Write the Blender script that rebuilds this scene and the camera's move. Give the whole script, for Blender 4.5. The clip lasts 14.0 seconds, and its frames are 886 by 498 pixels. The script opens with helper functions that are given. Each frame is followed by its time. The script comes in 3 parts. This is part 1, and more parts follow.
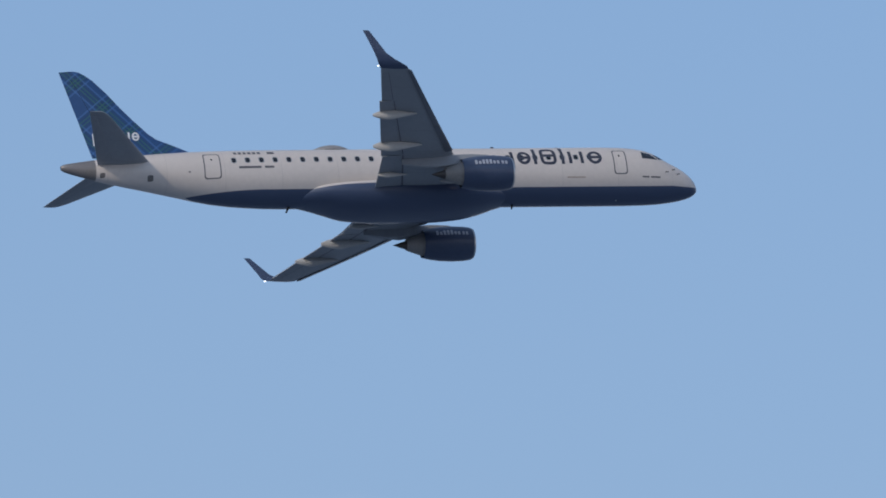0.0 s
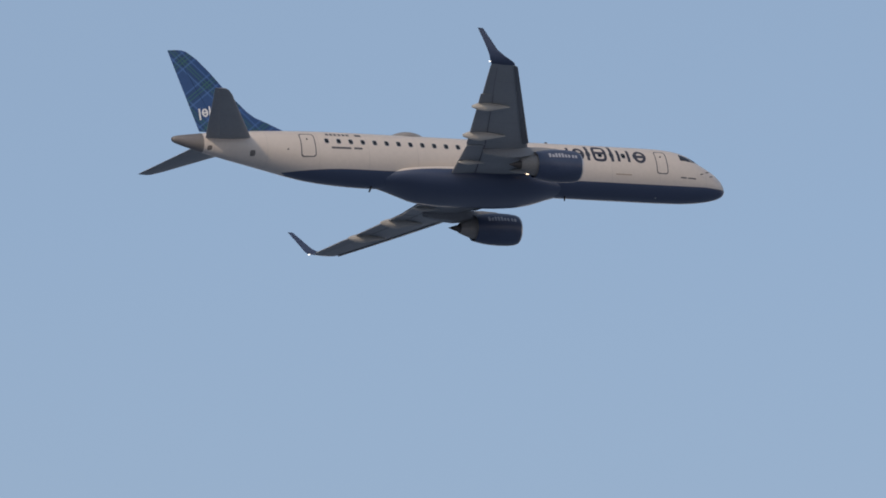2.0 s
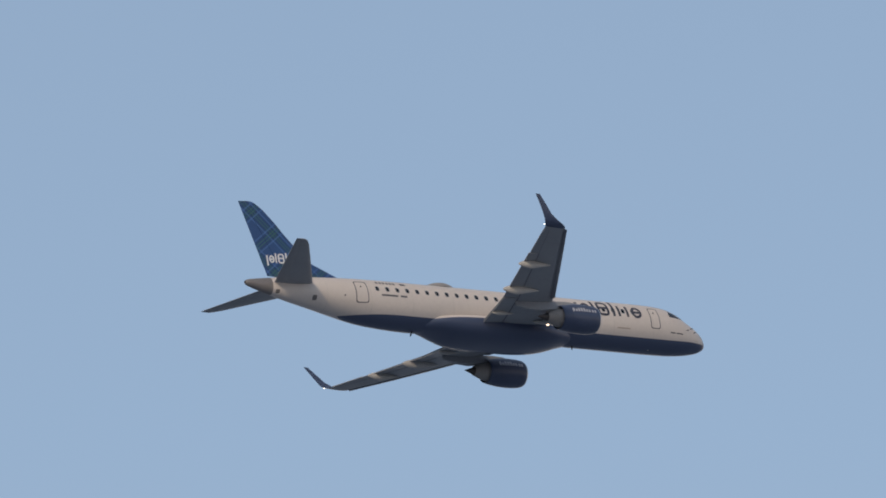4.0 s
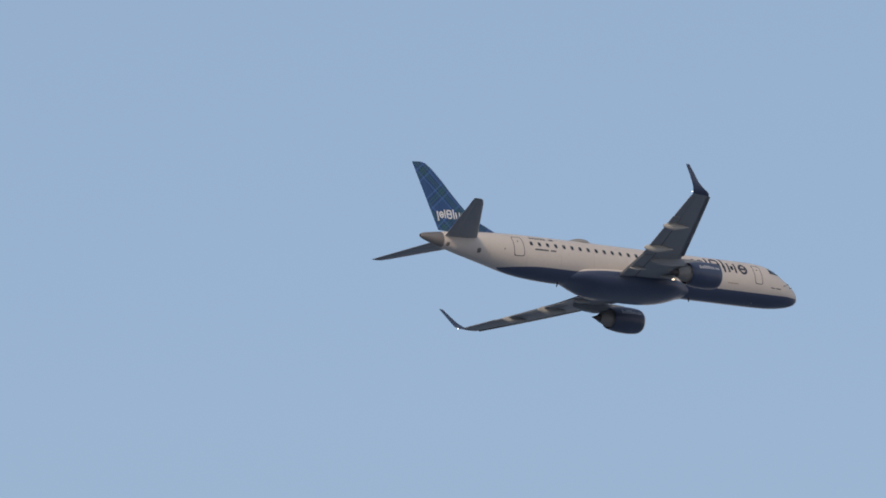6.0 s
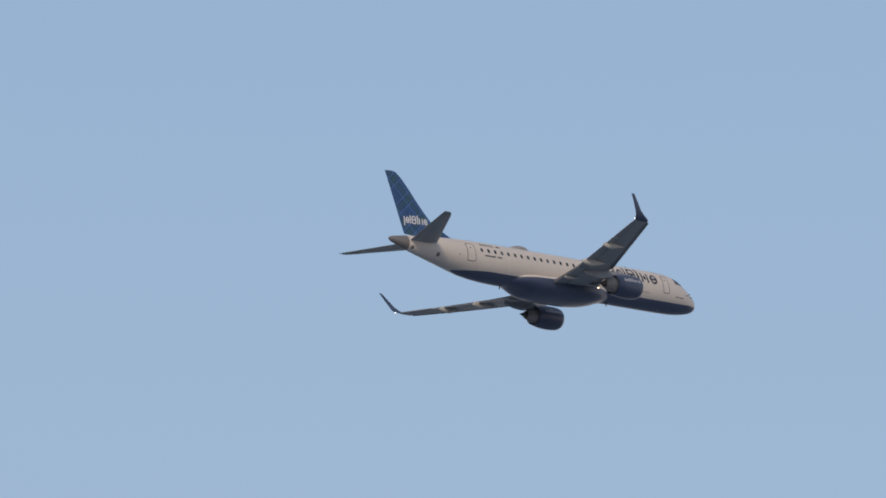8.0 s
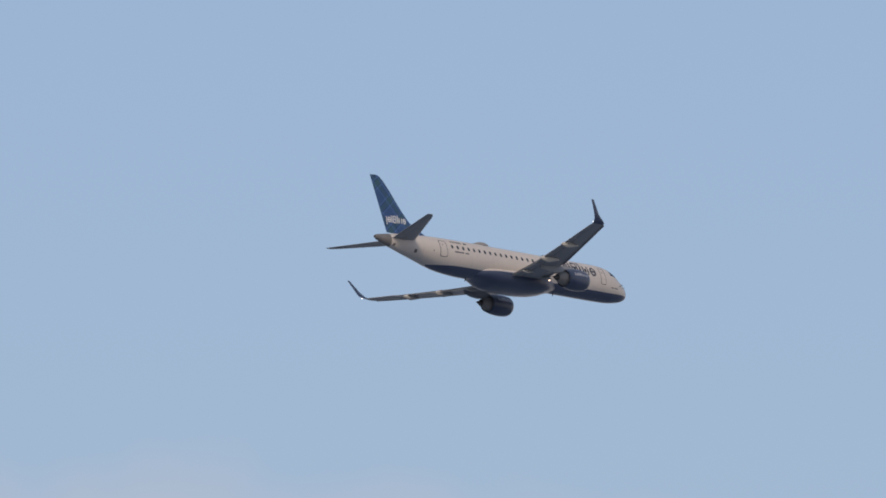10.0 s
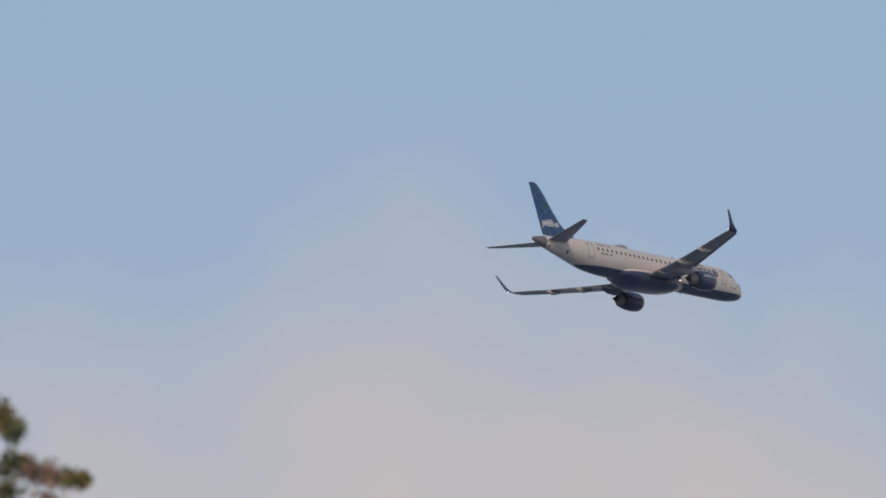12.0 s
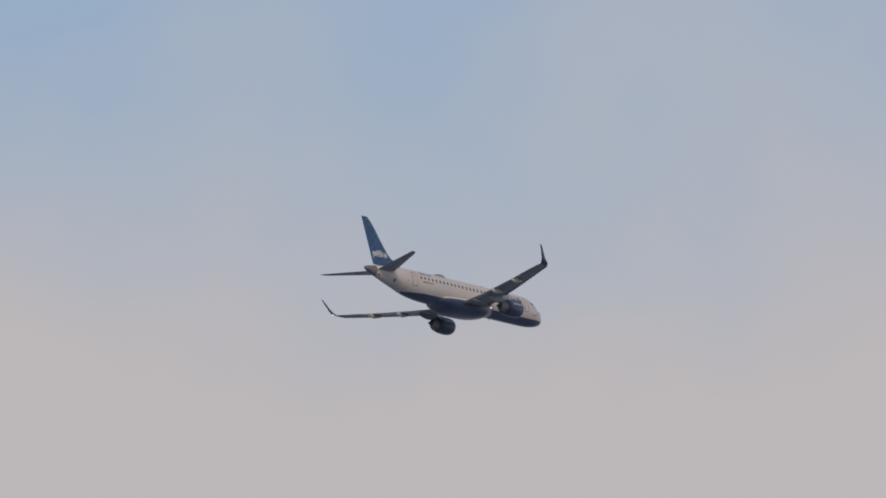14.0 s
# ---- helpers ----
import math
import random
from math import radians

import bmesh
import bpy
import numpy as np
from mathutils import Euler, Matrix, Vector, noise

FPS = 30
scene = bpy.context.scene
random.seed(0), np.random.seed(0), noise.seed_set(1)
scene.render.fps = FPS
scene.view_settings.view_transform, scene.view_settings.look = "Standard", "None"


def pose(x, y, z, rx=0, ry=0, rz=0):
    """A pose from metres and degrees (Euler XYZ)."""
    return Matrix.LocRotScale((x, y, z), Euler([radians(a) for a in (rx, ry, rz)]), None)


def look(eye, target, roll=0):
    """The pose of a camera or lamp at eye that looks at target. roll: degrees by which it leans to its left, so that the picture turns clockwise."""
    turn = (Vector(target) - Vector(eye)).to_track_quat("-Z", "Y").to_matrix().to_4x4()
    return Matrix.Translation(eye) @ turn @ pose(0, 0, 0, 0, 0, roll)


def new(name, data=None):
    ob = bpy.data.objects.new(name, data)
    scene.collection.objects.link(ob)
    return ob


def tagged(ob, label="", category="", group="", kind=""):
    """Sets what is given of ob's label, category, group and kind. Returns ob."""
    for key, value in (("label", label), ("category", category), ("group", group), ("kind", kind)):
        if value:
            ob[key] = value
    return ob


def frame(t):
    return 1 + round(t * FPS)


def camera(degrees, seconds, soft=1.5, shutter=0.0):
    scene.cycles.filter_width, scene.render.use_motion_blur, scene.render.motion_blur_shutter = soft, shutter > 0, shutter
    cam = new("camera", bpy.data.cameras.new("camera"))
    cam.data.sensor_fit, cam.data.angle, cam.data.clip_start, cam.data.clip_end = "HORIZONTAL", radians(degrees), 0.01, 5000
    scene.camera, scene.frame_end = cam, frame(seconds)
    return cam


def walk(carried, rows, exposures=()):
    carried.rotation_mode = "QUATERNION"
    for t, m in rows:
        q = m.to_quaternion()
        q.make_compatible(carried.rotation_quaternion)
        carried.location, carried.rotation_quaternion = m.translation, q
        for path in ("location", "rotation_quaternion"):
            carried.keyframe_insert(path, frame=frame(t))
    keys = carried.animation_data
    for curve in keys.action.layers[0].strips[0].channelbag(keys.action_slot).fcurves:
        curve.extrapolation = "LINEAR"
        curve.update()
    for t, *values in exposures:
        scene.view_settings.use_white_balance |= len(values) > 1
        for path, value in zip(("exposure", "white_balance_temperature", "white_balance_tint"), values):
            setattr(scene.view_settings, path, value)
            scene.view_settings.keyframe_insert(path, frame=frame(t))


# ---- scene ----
SOFT = 1.75
# the camera's white balance settles in the first second; it dims a little as bright cloud comes in
EXPOSURES = [(0.0, 0.0, 5560, 6), (0.5, 0.0, 5900, 7), (1.0, 0.0, 6450, 10), (1.5, 0.0, 6500, 9), (2.0, -0.01, 6500, 9), (2.5, 0.0, 6760, 8), (5.0, 0.0, 6560, 8), (8.0, 0.0, 6560, 8), (10.5, -0.01, 6520, 10), (11.2, -0.02, 6600, 10), (11.9, -0.16, 6500, 10),
             (12.5, -0.18, 6500, 10), (13.2, -0.16, 6500, 10), (14.0, -0.22, 6450, 10)]
cam = camera(3.5736, 14.0, soft=SOFT)
EYE = (0.0, 0.0, 1.7)
VIEW = [  # seconds, tilt, lean and turn of the hand-held camera
    (0, 107.0845, -0.0631, -14.4775),
    (0.2, 107.3377, 0.0811, -15.6458),
    (0.5, 107.7357, -0.1324, -17.1400),
    (0.7, 107.9583, -0.0518, -17.8378),
    (1, 108.0132, -0.1392, -19.5556),
    (1.2, 108.1306, -0.0064, -20.7503),
    (1.5, 108.4609, 0.2266, -22.0331),
    (1.7, 108.4523, 0.1997, -22.9542),
    (1.9, 108.4778, -0.0585, -24.2033),
    (2, 108.2762, -0.0313, -24.8276),
    (2.1, 108.2389, -0.2123, -25.4497),
    (2.3, 108.6118, -0.1040, -26.4116),
    (2.5, 108.9085, -0.1853, -27.2808),
    (2.7, 109.0356, 0.0440, -28.1074),
    (3, 109.0794, 0.0666, -29.4716),
    (3.5, 109.1169, 0.1883, -31.6167),
    (4, 109.1104, 0.3465, -33.6368),
    (4.5, 109.0602, 0.4683, -35.5719),
    (4.8, 109.0089, 0.5220, -36.6995),
    (5, 108.9417, 0.7578, -37.3376),
    (5.2, 108.8580, 0.7672, -38.0627),
    (5.5, 108.7192, 0.9329, -39.1256),
    (5.7, 108.5478, 0.9355, -39.7358),
    (6, 108.5045, 0.9227, -40.2734),
    (6.2, 108.3713, 0.7307, -41.0923),
    (6.5, 107.9630, 0.4000, -42.4759),
    (6.7, 107.7774, 0.2910, -42.9634),
    (7, 107.7230, -0.6282, -44.1617),
    (7.2, 107.7543, -0.8225, -44.8929),
    (7.5, 107.7695, -0.5470, -45.3387),
    (7.8, 107.7381, -1.1072, -46.5162),
    (8, 107.6653, -0.9750, -47.1150),
    (8.2, 107.5542, -0.7239, -47.5207),
    (8.5, 107.4053, -0.6501, -48.2745),
    (9, 107.1480, -0.4533, -49.4933),
    (9.5, 106.8810, -0.1964, -50.6486),
    (10, 106.6063, 0.0016, -51.7444),
    (10.3, 106.4460, 0.0442, -52.3736),
    (10.5, 106.3755, 0.0538, -52.5501),
    (10.8, 106.2835, -0.0068, -52.9225),
    (11, 106.1741, -0.0553, -53.2723),
    (11.3, 105.9539, 0.2775, -53.7227),
    (11.5, 105.8179, 0.0688, -54.1578),
    (11.7, 105.6400, 0.0907, -54.5265),
    (11.8, 105.5626, -0.1188, -54.7615),
    (11.9, 105.4920, -0.2075, -54.9225),
    (12, 105.4324, -0.3511, -55.1124),
    (12.2, 105.3262, -0.3420, -55.5240),
    (12.5, 105.2683, -0.1215, -56.1582),
    (12.7, 105.1685, -0.4677, -56.5751),
    (13, 104.7500, 0.1242, -57.0628),
    (13.2, 104.6419, 0.0487, -57.6841),
    (13.5, 104.5378, 0.5788, -58.1881),
    (13.7, 104.3658, 0.2208, -58.6038),
    (13.9, 104.2987, 0.0610, -58.9410),
    (14, 104.3804, 0.3349, -58.8202),
]
walk(cam, [(t, pose(*EYE, *turn)) for t, *turn in VIEW], EXPOSURES)
# long lens focused on the airliner, so that the near tree top is soft
cam.data.dof.use_dof = True
cam.data.dof.focus_distance = 1000.0
cam.data.dof.aperture_fstop = 15.0

# ---- world, sun ----
SUN_AZ, SUN_EL = radians(215.0), radians(27.0)   # the sun stands behind the flight, low, in hazy air
world = bpy.data.worlds.new("sky")
scene.world = world
world.use_nodes = True
wn, wl = world.node_tree.nodes, world.node_tree.links
for n in list(wn):
    wn.remove(n)


def wnode(kind, **values):
    n = wn.new(kind)
    for k, v in values.items():
        n.inputs[k].default_value = v
    return n


sky = wn.new("ShaderNodeTexSky")
sky.sky_type, sky.sun_disc = "NISHITA", False
sky.sun_elevation, sky.sun_rotation = SUN_EL, radians(90) - SUN_AZ
sky.altitude, sky.air_density, sky.dust_density, sky.ozone_density = 0, 1.0, 1.5, 2.0
coords = wn.new("ShaderNodeTexCoord")
split = wn.new("ShaderNodeSeparateXYZ")
wl.new(coords.outputs["Generated"], split.inputs[0])
# thin low cloud bank all round the horizon, thicker downwards, with an uneven soft top
def cloud_noise(scale, offset, detail, rough):
    moved = wn.new("ShaderNodeVectorMath")
    moved.operation, moved.inputs[1].default_value = "ADD", offset
    wl.new(coords.outputs["Generated"], moved.inputs[0])
    n = wnode("ShaderNodeTexNoise", Scale=scale, Detail=detail, Roughness=rough)
    wl.new(moved.outputs[0], n.inputs["Vector"])
    return n.outputs["Fac"]


def wmath(a, factor, b):
    n = wn.new("ShaderNodeMath")
    n.operation, n.inputs[1].default_value = "MULTIPLY_ADD", factor
    wl.new(a, n.inputs[0])
    if isinstance(b, float):
        n.inputs[2].default_value = b
    else:
        wl.new(b, n.inputs[2])
    return n.outputs[0]


big = cloud_noise(25.0, (3.06, 6.40, 1.28), 3.0, 0.55)
fine = cloud_noise(60.0, (0.05, 3.22, 4.90), 3.0, 0.50)
depth = wmath(fine, 0.579, wmath(big, 1.368, wmath(split.outputs["Z"], -29.74, 7.083)))
cover = wn.new("ShaderNodeMapRange")
for k, v in (("From Min", 0.0), ("From Max", 0.92), ("To Min", 0.0), ("To Max", 1.0)):
    cover.inputs[k].default_value = v
wl.new(depth, cover.inputs["Value"])
cloud = wn.new("ShaderNodeMix")
cloud.data_type = "RGBA"
wl.new(cover.outputs[0], cloud.inputs["Factor"])
# thin haze over the whole sky
haze = wn.new("ShaderNodeMix")
haze.data_type = "RGBA"
low = wnode("ShaderNodeMapRange")   # thicker towards the horizon
for k, v in (("From Min", 0.315), ("From Max", 0.235), ("To Min", 0.26), ("To Max", 0.50)):
    low.inputs[k].default_value = v
wl.new(split.outputs["Z"], low.inputs["Value"])
wl.new(low.outputs[0], haze.inputs["Factor"])
wl.new(sky.outputs[0], haze.inputs[6])
haze.inputs[7].default_value = (2.68, 2.66, 2.45, 1)
wl.new(haze.outputs[2], cloud.inputs[6])
cloud.inputs[7].default_value = (3.98, 3.73, 3.77, 1)
back = wnode("ShaderNodeBackground", Strength=0.148)
wl.new(cloud.outputs[2], back.inputs["Color"])
out = wn.new("ShaderNodeOutputWorld")
wl.new(back.outputs[0], out.inputs["Surface"])

sun_dir = Vector((math.cos(SUN_EL) * math.cos(SUN_AZ), math.cos(SUN_EL) * math.sin(SUN_AZ), math.sin(SUN_EL)))
sun = new("sun", bpy.data.lights.new("sun", "SUN"))
sun.data.energy, sun.data.angle, sun.data.color = 1.15, radians(0.6), (1.0, 0.77, 0.56)
sun.matrix_world = look(sun_dir * 100, (0, 0, 0))

# ---- materials ----
def material(name, color, rough=0.5, metal=0.0, grain=0.06, scale=3.0, bump=0.0, coat=0.0, emit=None):
    """A painted or bare surface with uneven tone at two scales and fine relief."""
    m = bpy.data.materials.new(name)
    m.use_nodes = True
    n, l = m.node_tree.nodes, m.node_tree.links
    b = n["Principled BSDF"]
    b.inputs["Roughness"].default_value, b.inputs["Metallic"].default_value = rough, metal
    b.inputs["Coat Weight"].default_value = coat
    b.inputs["Coat Roughness"].default_value = 0.12
    if emit:
        b.inputs["Emission Color"].default_value, b.inputs["Emission Strength"].default_value = (*emit[:3], 1), emit[3]
    pos = n.new("ShaderNodeTexCoord")
    wide, small = n.new("ShaderNodeTexNoise"), n.new("ShaderNodeTexNoise")
    for t, s in ((wide, scale * 0.25), (small, scale * 4)):
        t.inputs["Scale"].default_value, t.inputs["Detail"].default_value = s, 4
        l.new(pos.outputs["Object"], t.inputs["Vector"])
    both = n.new("ShaderNodeMath")
    both.operation = "MULTIPLY"
    l.new(wide.outputs["Fac"], both.inputs[0])
    l.new(small.outputs["Fac"], both.inputs[1])
    ramp = n.new("ShaderNodeMix")
    ramp.data_type = "RGBA"
    ramp.inputs[6].default_value = (*[c * (1 - 2.2 * grain) for c in color], 1)
    ramp.inputs[7].default_value = (*[min(1, c * (1 + 3 * grain)) for c in color], 1)
    l.new(both.outputs[0], ramp.inputs["Factor"])
    l.new(ramp.outputs[2], b.inputs["Base Color"])
    if bump:
        bp = n.new("ShaderNodeBump")
        bp.inputs["Strength"].default_value, bp.inputs["Distance"].default_value = bump, 0.01
        l.new(small.outputs["Fac"], bp.inputs["Height"])
        l.new(bp.outputs[0], b.inputs["Normal"])
    return m


def math_node(m, op, a, b=None, c=None):
    n, l = m.node_tree.nodes, m.node_tree.links
    k = n.new("ShaderNodeMath")
    k.operation = op
    for i, v in enumerate((a, b, c)):
        if v is None:
            continue
        if isinstance(v, (int, float)):
            k.inputs[i].default_value = v
        else:
            l.new(v, k.inputs[i])
    return k.outputs[0]


def over(m, factor, color):
    """Lay a second paint over material m where factor is 1."""
    n, l = m.node_tree.nodes, m.node_tree.links
    b = n["Principled BSDF"]
    below = b.inputs["Base Color"].links[0].from_socket
    mix = n.new("ShaderNodeMix")
    mix.data_type = "RGBA"
    l.new(factor, mix.inputs["Factor"])
    l.new(below, mix.inputs[6])
    mix.inputs[7].default_value = (*color, 1)
    l.new(mix.outputs[2], b.inputs["Base Color"])


def body_xyz(m):
    n, l = m.node_tree.nodes, m.node_tree.links
    pos, sep = n.new("ShaderNodeTexCoord"), n.new("ShaderNodeSeparateXYZ")
    l.new(pos.outputs["Object"], sep.inputs[0])
    return sep.outputs


NAVY = (0.055, 0.077, 0.142)
white_paint = material("white_paint", (0.69, 0.626, 0.572), 0.36, 0, 0.05, 1.1, coat=0.2)
x_, y_, z_ = body_xyz(white_paint)
# faint skin joints every few metres, grime under the tail
joint = math_node(white_paint, "LESS_THAN", math_node(white_paint, "ABSOLUTE", math_node(white_paint, "SUBTRACT", math_node(white_paint, "FRACT", math_node(white_paint, "MULTIPLY", x_, 0.31)), 0.5)), 0.0045)
over(white_paint, math_node(white_paint, "MULTIPLY", joint, 0.28), (0.35, 0.34, 0.33))
# navy belly: its edge runs level along the hull and dips towards the nose and the tail
edge = math_node(white_paint, "ADD", z_, math_node(white_paint, "MULTIPLY_ADD", math_node(white_paint, "MINIMUM", math_node(white_paint, "ABSOLUTE", y_), 1.12), 0.49, 0.48))
edge = math_node(white_paint, "MULTIPLY_ADD", math_node(white_paint, "MAXIMUM", math_node(white_paint, "ADD", x_, 1.6), 0.0), 0.10, edge)
aft = math_node(white_paint, "MAXIMUM", math_node(white_paint, "MULTIPLY_ADD", x_, -1.0, -25.0), 0.0)
edge = math_node(white_paint, "MULTIPLY_ADD", math_node(white_paint, "MULTIPLY", aft, aft), 0.024, edge)
fore = math_node(white_paint, "GREATER_THAN", x_, -30.2)
over(white_paint, math_node(white_paint, "MULTIPLY", math_node(white_paint, "LESS_THAN", edge, 0.0), fore), NAVY)
navy_paint = material("navy_paint", NAVY, 0.38, 0, 0.10, 1.6, coat=0.15)
grey_paint = material("grey_paint", (0.325, 0.338, 0.36), 0.42, 0, 0.07, 1.2)
x_, y_, z_ = body_xyz(grey_paint)
rib = math_node(grey_paint, "LESS_THAN", math_node(grey_paint, "ABSOLUTE", math_node(grey_paint, "SUBTRACT", math_node(grey_paint, "FRACT", math_node(grey_paint, "MULTIPLY", y_, 0.47)), 0.5)), 0.008)
over(grey_paint, math_node(grey_paint, "MULTIPLY", rib, 0.5), (0.20, 0.20, 0.20))
flap_paint = material("flap_paint", (0.31, 0.322, 0.345), 0.45, 0, 0.08, 1.5)
fairing_paint = material("fairing_paint", (0.53, 0.51, 0.475), 0.45, 0, 0.06, 2.0)
# the radome's darker grey holds the shade that falls on it
radome_shaded = material("radome_shaded", (0.30, 0.29, 0.285), 0.5, 0, 0.06, 2.0)
slat_metal = material("slat_metal", (0.18, 0.19, 0.215), 0.4, 0.3, 0.08, 2.0)
bare_metal = material("bare_metal", (0.62, 0.62, 0.62), 0.36, 0.9, 0.08, 3.0)
core_metal = material("core_metal", (0.30, 0.285, 0.27), 0.55, 0.25, 0.12, 3.0)
hot_metal = material("hot_metal", (0.10, 0.09, 0.085), 0.5, 0.6, 0.12, 4.0)
joint_grey = material("joint_grey", (0.15, 0.15, 0.16), 0.6, 0, 0.05)
dark_gap = material("dark_gap", (0.025, 0.026, 0.03), 0.7, 0, 0.05)
glass_dark = material("glass_dark", (0.02, 0.022, 0.028), 0.10, 0, 0.05, 4.0, coat=0.5)
frame_grey = material("frame_grey", (0.45, 0.45, 0.45), 0.45, 0, 0.05)
mark_grey = material("mark_grey", (0.045, 0.05, 0.075), 0.4, 0, 0.05)
mark_small = material("mark_small", (0.12, 0.12, 0.13), 0.5, 0, 0.05)
label_tan = material("label_tan", (0.46, 0.38, 0.31), 0.5, 0, 0.1)
vent_grey = material("vent_grey", (0.17, 0.16, 0.155), 0.6, 0, 0.08)
mark_pale = material("mark_pale", (0.42, 0.44, 0.50), 0.4, 0, 0.05)
mark_white = material("mark_white", (0.78, 0.78, 0.78), 0.4, 0, 0.05)
tail_grey = material("tail_grey", (0.27, 0.25, 0.24), 0.45, 0.3, 0.10, 2.5)
lamp_white = material("lamp_white", (0.9, 0.9, 0.88), 0.2, 0, 0.02, emit=(1.0, 0.95, 0.88, 2.2))
lamp_warm = material("lamp_warm", (0.9, 0.8, 0.7), 0.2, 0, 0.02, emit=(1.0, 0.72, 0.50, 2.5))

# tartan of the fin: crossing bands of lighter blue and green on navy
tartan = material("tartan_paint", (0.028, 0.077, 0.218), 0.35, 0, 0.08, 2.0, coat=0.3)
x_, y_, z_ = body_xyz(tartan)
PERIOD = 2.05
ua = math_node(tartan, "MULTIPLY_ADD", z_, 0.66, math_node(tartan, "MULTIPLY_ADD", x_, 0.75, 22.2 + PERIOD * 20.5))
ub = math_node(tartan, "MULTIPLY_ADD", z_, 0.785, math_node(tartan, "MULTIPLY_ADD", x_, -0.62, -24.42 + PERIOD * 20.5))


def bands(u, away, width):
    """1 on two lines that lie that far to both sides of each band's middle."""
    f = math_node(tartan, "MULTIPLY", math_node(tartan, "ABSOLUTE", math_node(tartan, "SUBTRACT", math_node(tartan, "FRACT", math_node(tartan, "DIVIDE", u, PERIOD)), 0.5)), PERIOD)
    return math_node(tartan, "LESS_THAN", math_node(tartan, "ABSOLUTE", math_node(tartan, "SUBTRACT", f, away)), width)


for u in (ua, ub):
    over(tartan, math_node(tartan, "MULTIPLY", bands(u, 0.0, 0.30), 0.36), (0.012, 0.036, 0.085))
for u in (ua, ub):
    over(tartan, math_node(tartan, "MULTIPLY", bands(u, 0.39, 0.045), 0.42), (0.085, 0.19, 0.43))
    over(tartan, math_node(tartan, "MULTIPLY", bands(u, 0.10, 0.035), 0.45), (0.055, 0.18, 0.10))

bark = material("bark", (0.11, 0.08, 0.055), 0.9, 0, 0.25, 6.0, bump=0.8)
leaf_a = material("leaf_olive", (0.35, 0.30, 0.11), 0.55, 0, 0.2, 9.0)
leaf_b = material("leaf_russet", (0.44, 0.28, 0.19), 0.6, 0, 0.2, 9.0)
leaf_c = material("leaf_green", (0.18, 0.23, 0.12), 0.55, 0, 0.2, 9.0)
# blue haze is put into the ground colour, raised to light undersides from below
hazed_ground = material("haze_tinted_ground", (0.215, 0.265, 0.33), 0.95, 0, 0.25, 0.05, bump=0.4)

# ---- building helpers ----
def part(name, bm, mat, parent, label="", smooth=True, bevel=0.0):
    """Link a bmesh as one mesh object under a thing or under a part."""
    bmesh.ops.recalc_face_normals(bm, faces=bm.faces)
    me = bpy.data.meshes.new(name)
    bm.to_mesh(me)
    bm.free()
    for m in (mat if isinstance(mat, (list, tuple)) else [mat]):
        me.materials.append(m)
    ob = new(name, me)
    ob.parent = parent
    if smooth:
        for p in me.polygons:
            p.use_smooth = True
        me.set_sharp_from_angle(angle=radians(38))
    if bevel:
        b = ob.modifiers.new("edge", "BEVEL")
        b.width, b.segments, b.limit_method = bevel, 2, "ANGLE"
    return tagged(ob, label) if label else ob


def loft(rings, cap=True, closed=True, bm=None):
    """Skin a row of rings, each with the same count of points."""
    bm = bm or bmesh.new()
    vs = [[bm.verts.new(p) for p in r] for r in rings]
    n = len(rings[0])
    for a, b in zip(vs, vs[1:]):
        for i in range(n if closed else n - 1):
            j = (i + 1) % n
            bm.faces.new((a[i], a[j], b[j], b[i]))
    if cap and closed:
        bm.faces.new(vs[0][::-1])
        bm.faces.new(vs[-1])
    return bm


def spline(rows, s):
    """Smooth value of each column of rows at s (monotone first column)."""
    k = max(1, min(len(rows) - 1, next((i for i, r in enumerate(rows) if r[0] >= s), len(rows) - 1)))
    a, b = rows[k - 1], rows[k]
    pa, nb = rows[max(0, k - 2)], rows[min(len(rows) - 1, k + 1)]
    h = b[0] - a[0]
    t = (s - a[0]) / h
    res = []
    for c in range(1, len(a)):
        d = (b[c] - a[c]) / h
        da = (a[c] - pa[c]) / (a[0] - pa[0]) if a[0] > pa[0] else d
        db = (nb[c] - b[c]) / (nb[0] - b[0]) if nb[0] > b[0] else d
        ma = 0 if da * d <= 0 else 2 * da * d / (da + d)
        mb = 0 if db * d <= 0 else 2 * db * d / (db + d)
        if k == 1:
            ma = 1.7 * d
        t2, t3 = t * t, t * t * t
        res.append((2 * t3 - 3 * t2 + 1) * a[c] + (t3 - 2 * t2 + t) * h * ma + (-2 * t3 + 3 * t2) * b[c] + (t3 - t2) * h * mb)
    return res


# ---- the airliner: x forward from the nose tip, y to port, z up ----
HULL = [  # distance behind the nose tip, crown, keel, half width
    (0.0, -0.74, -0.84, 0.05), (0.15, -0.36, -1.04, 0.38), (0.5, 0.07, -1.22, 0.68), (1.0, 0.46, -1.35, 0.92),
    (1.7, 0.86, -1.46, 1.14), (2.3, 1.27, -1.52, 1.28), (2.9, 1.54, -1.56, 1.37), (3.6, 1.68, -1.57, 1.44),
    (4.5, 1.75, -1.58, 1.49), (6.0, 1.77, -1.58, 1.505), (22.5, 1.77, -1.58, 1.505), (24.0, 1.77, -1.59, 1.50),
    (26.4, 1.76, -1.48, 1.45), (28.2, 1.73, -1.26, 1.36), (29.9, 1.67, -0.88, 1.18), (31.7, 1.58, -0.48, 0.94),
    (33.5, 1.45, -0.10, 0.64), (35.3, 1.24, 0.38, 0.36), (36.2, 1.10, 0.68, 0.22), (36.38, 1.02, 0.78, 0.12)]
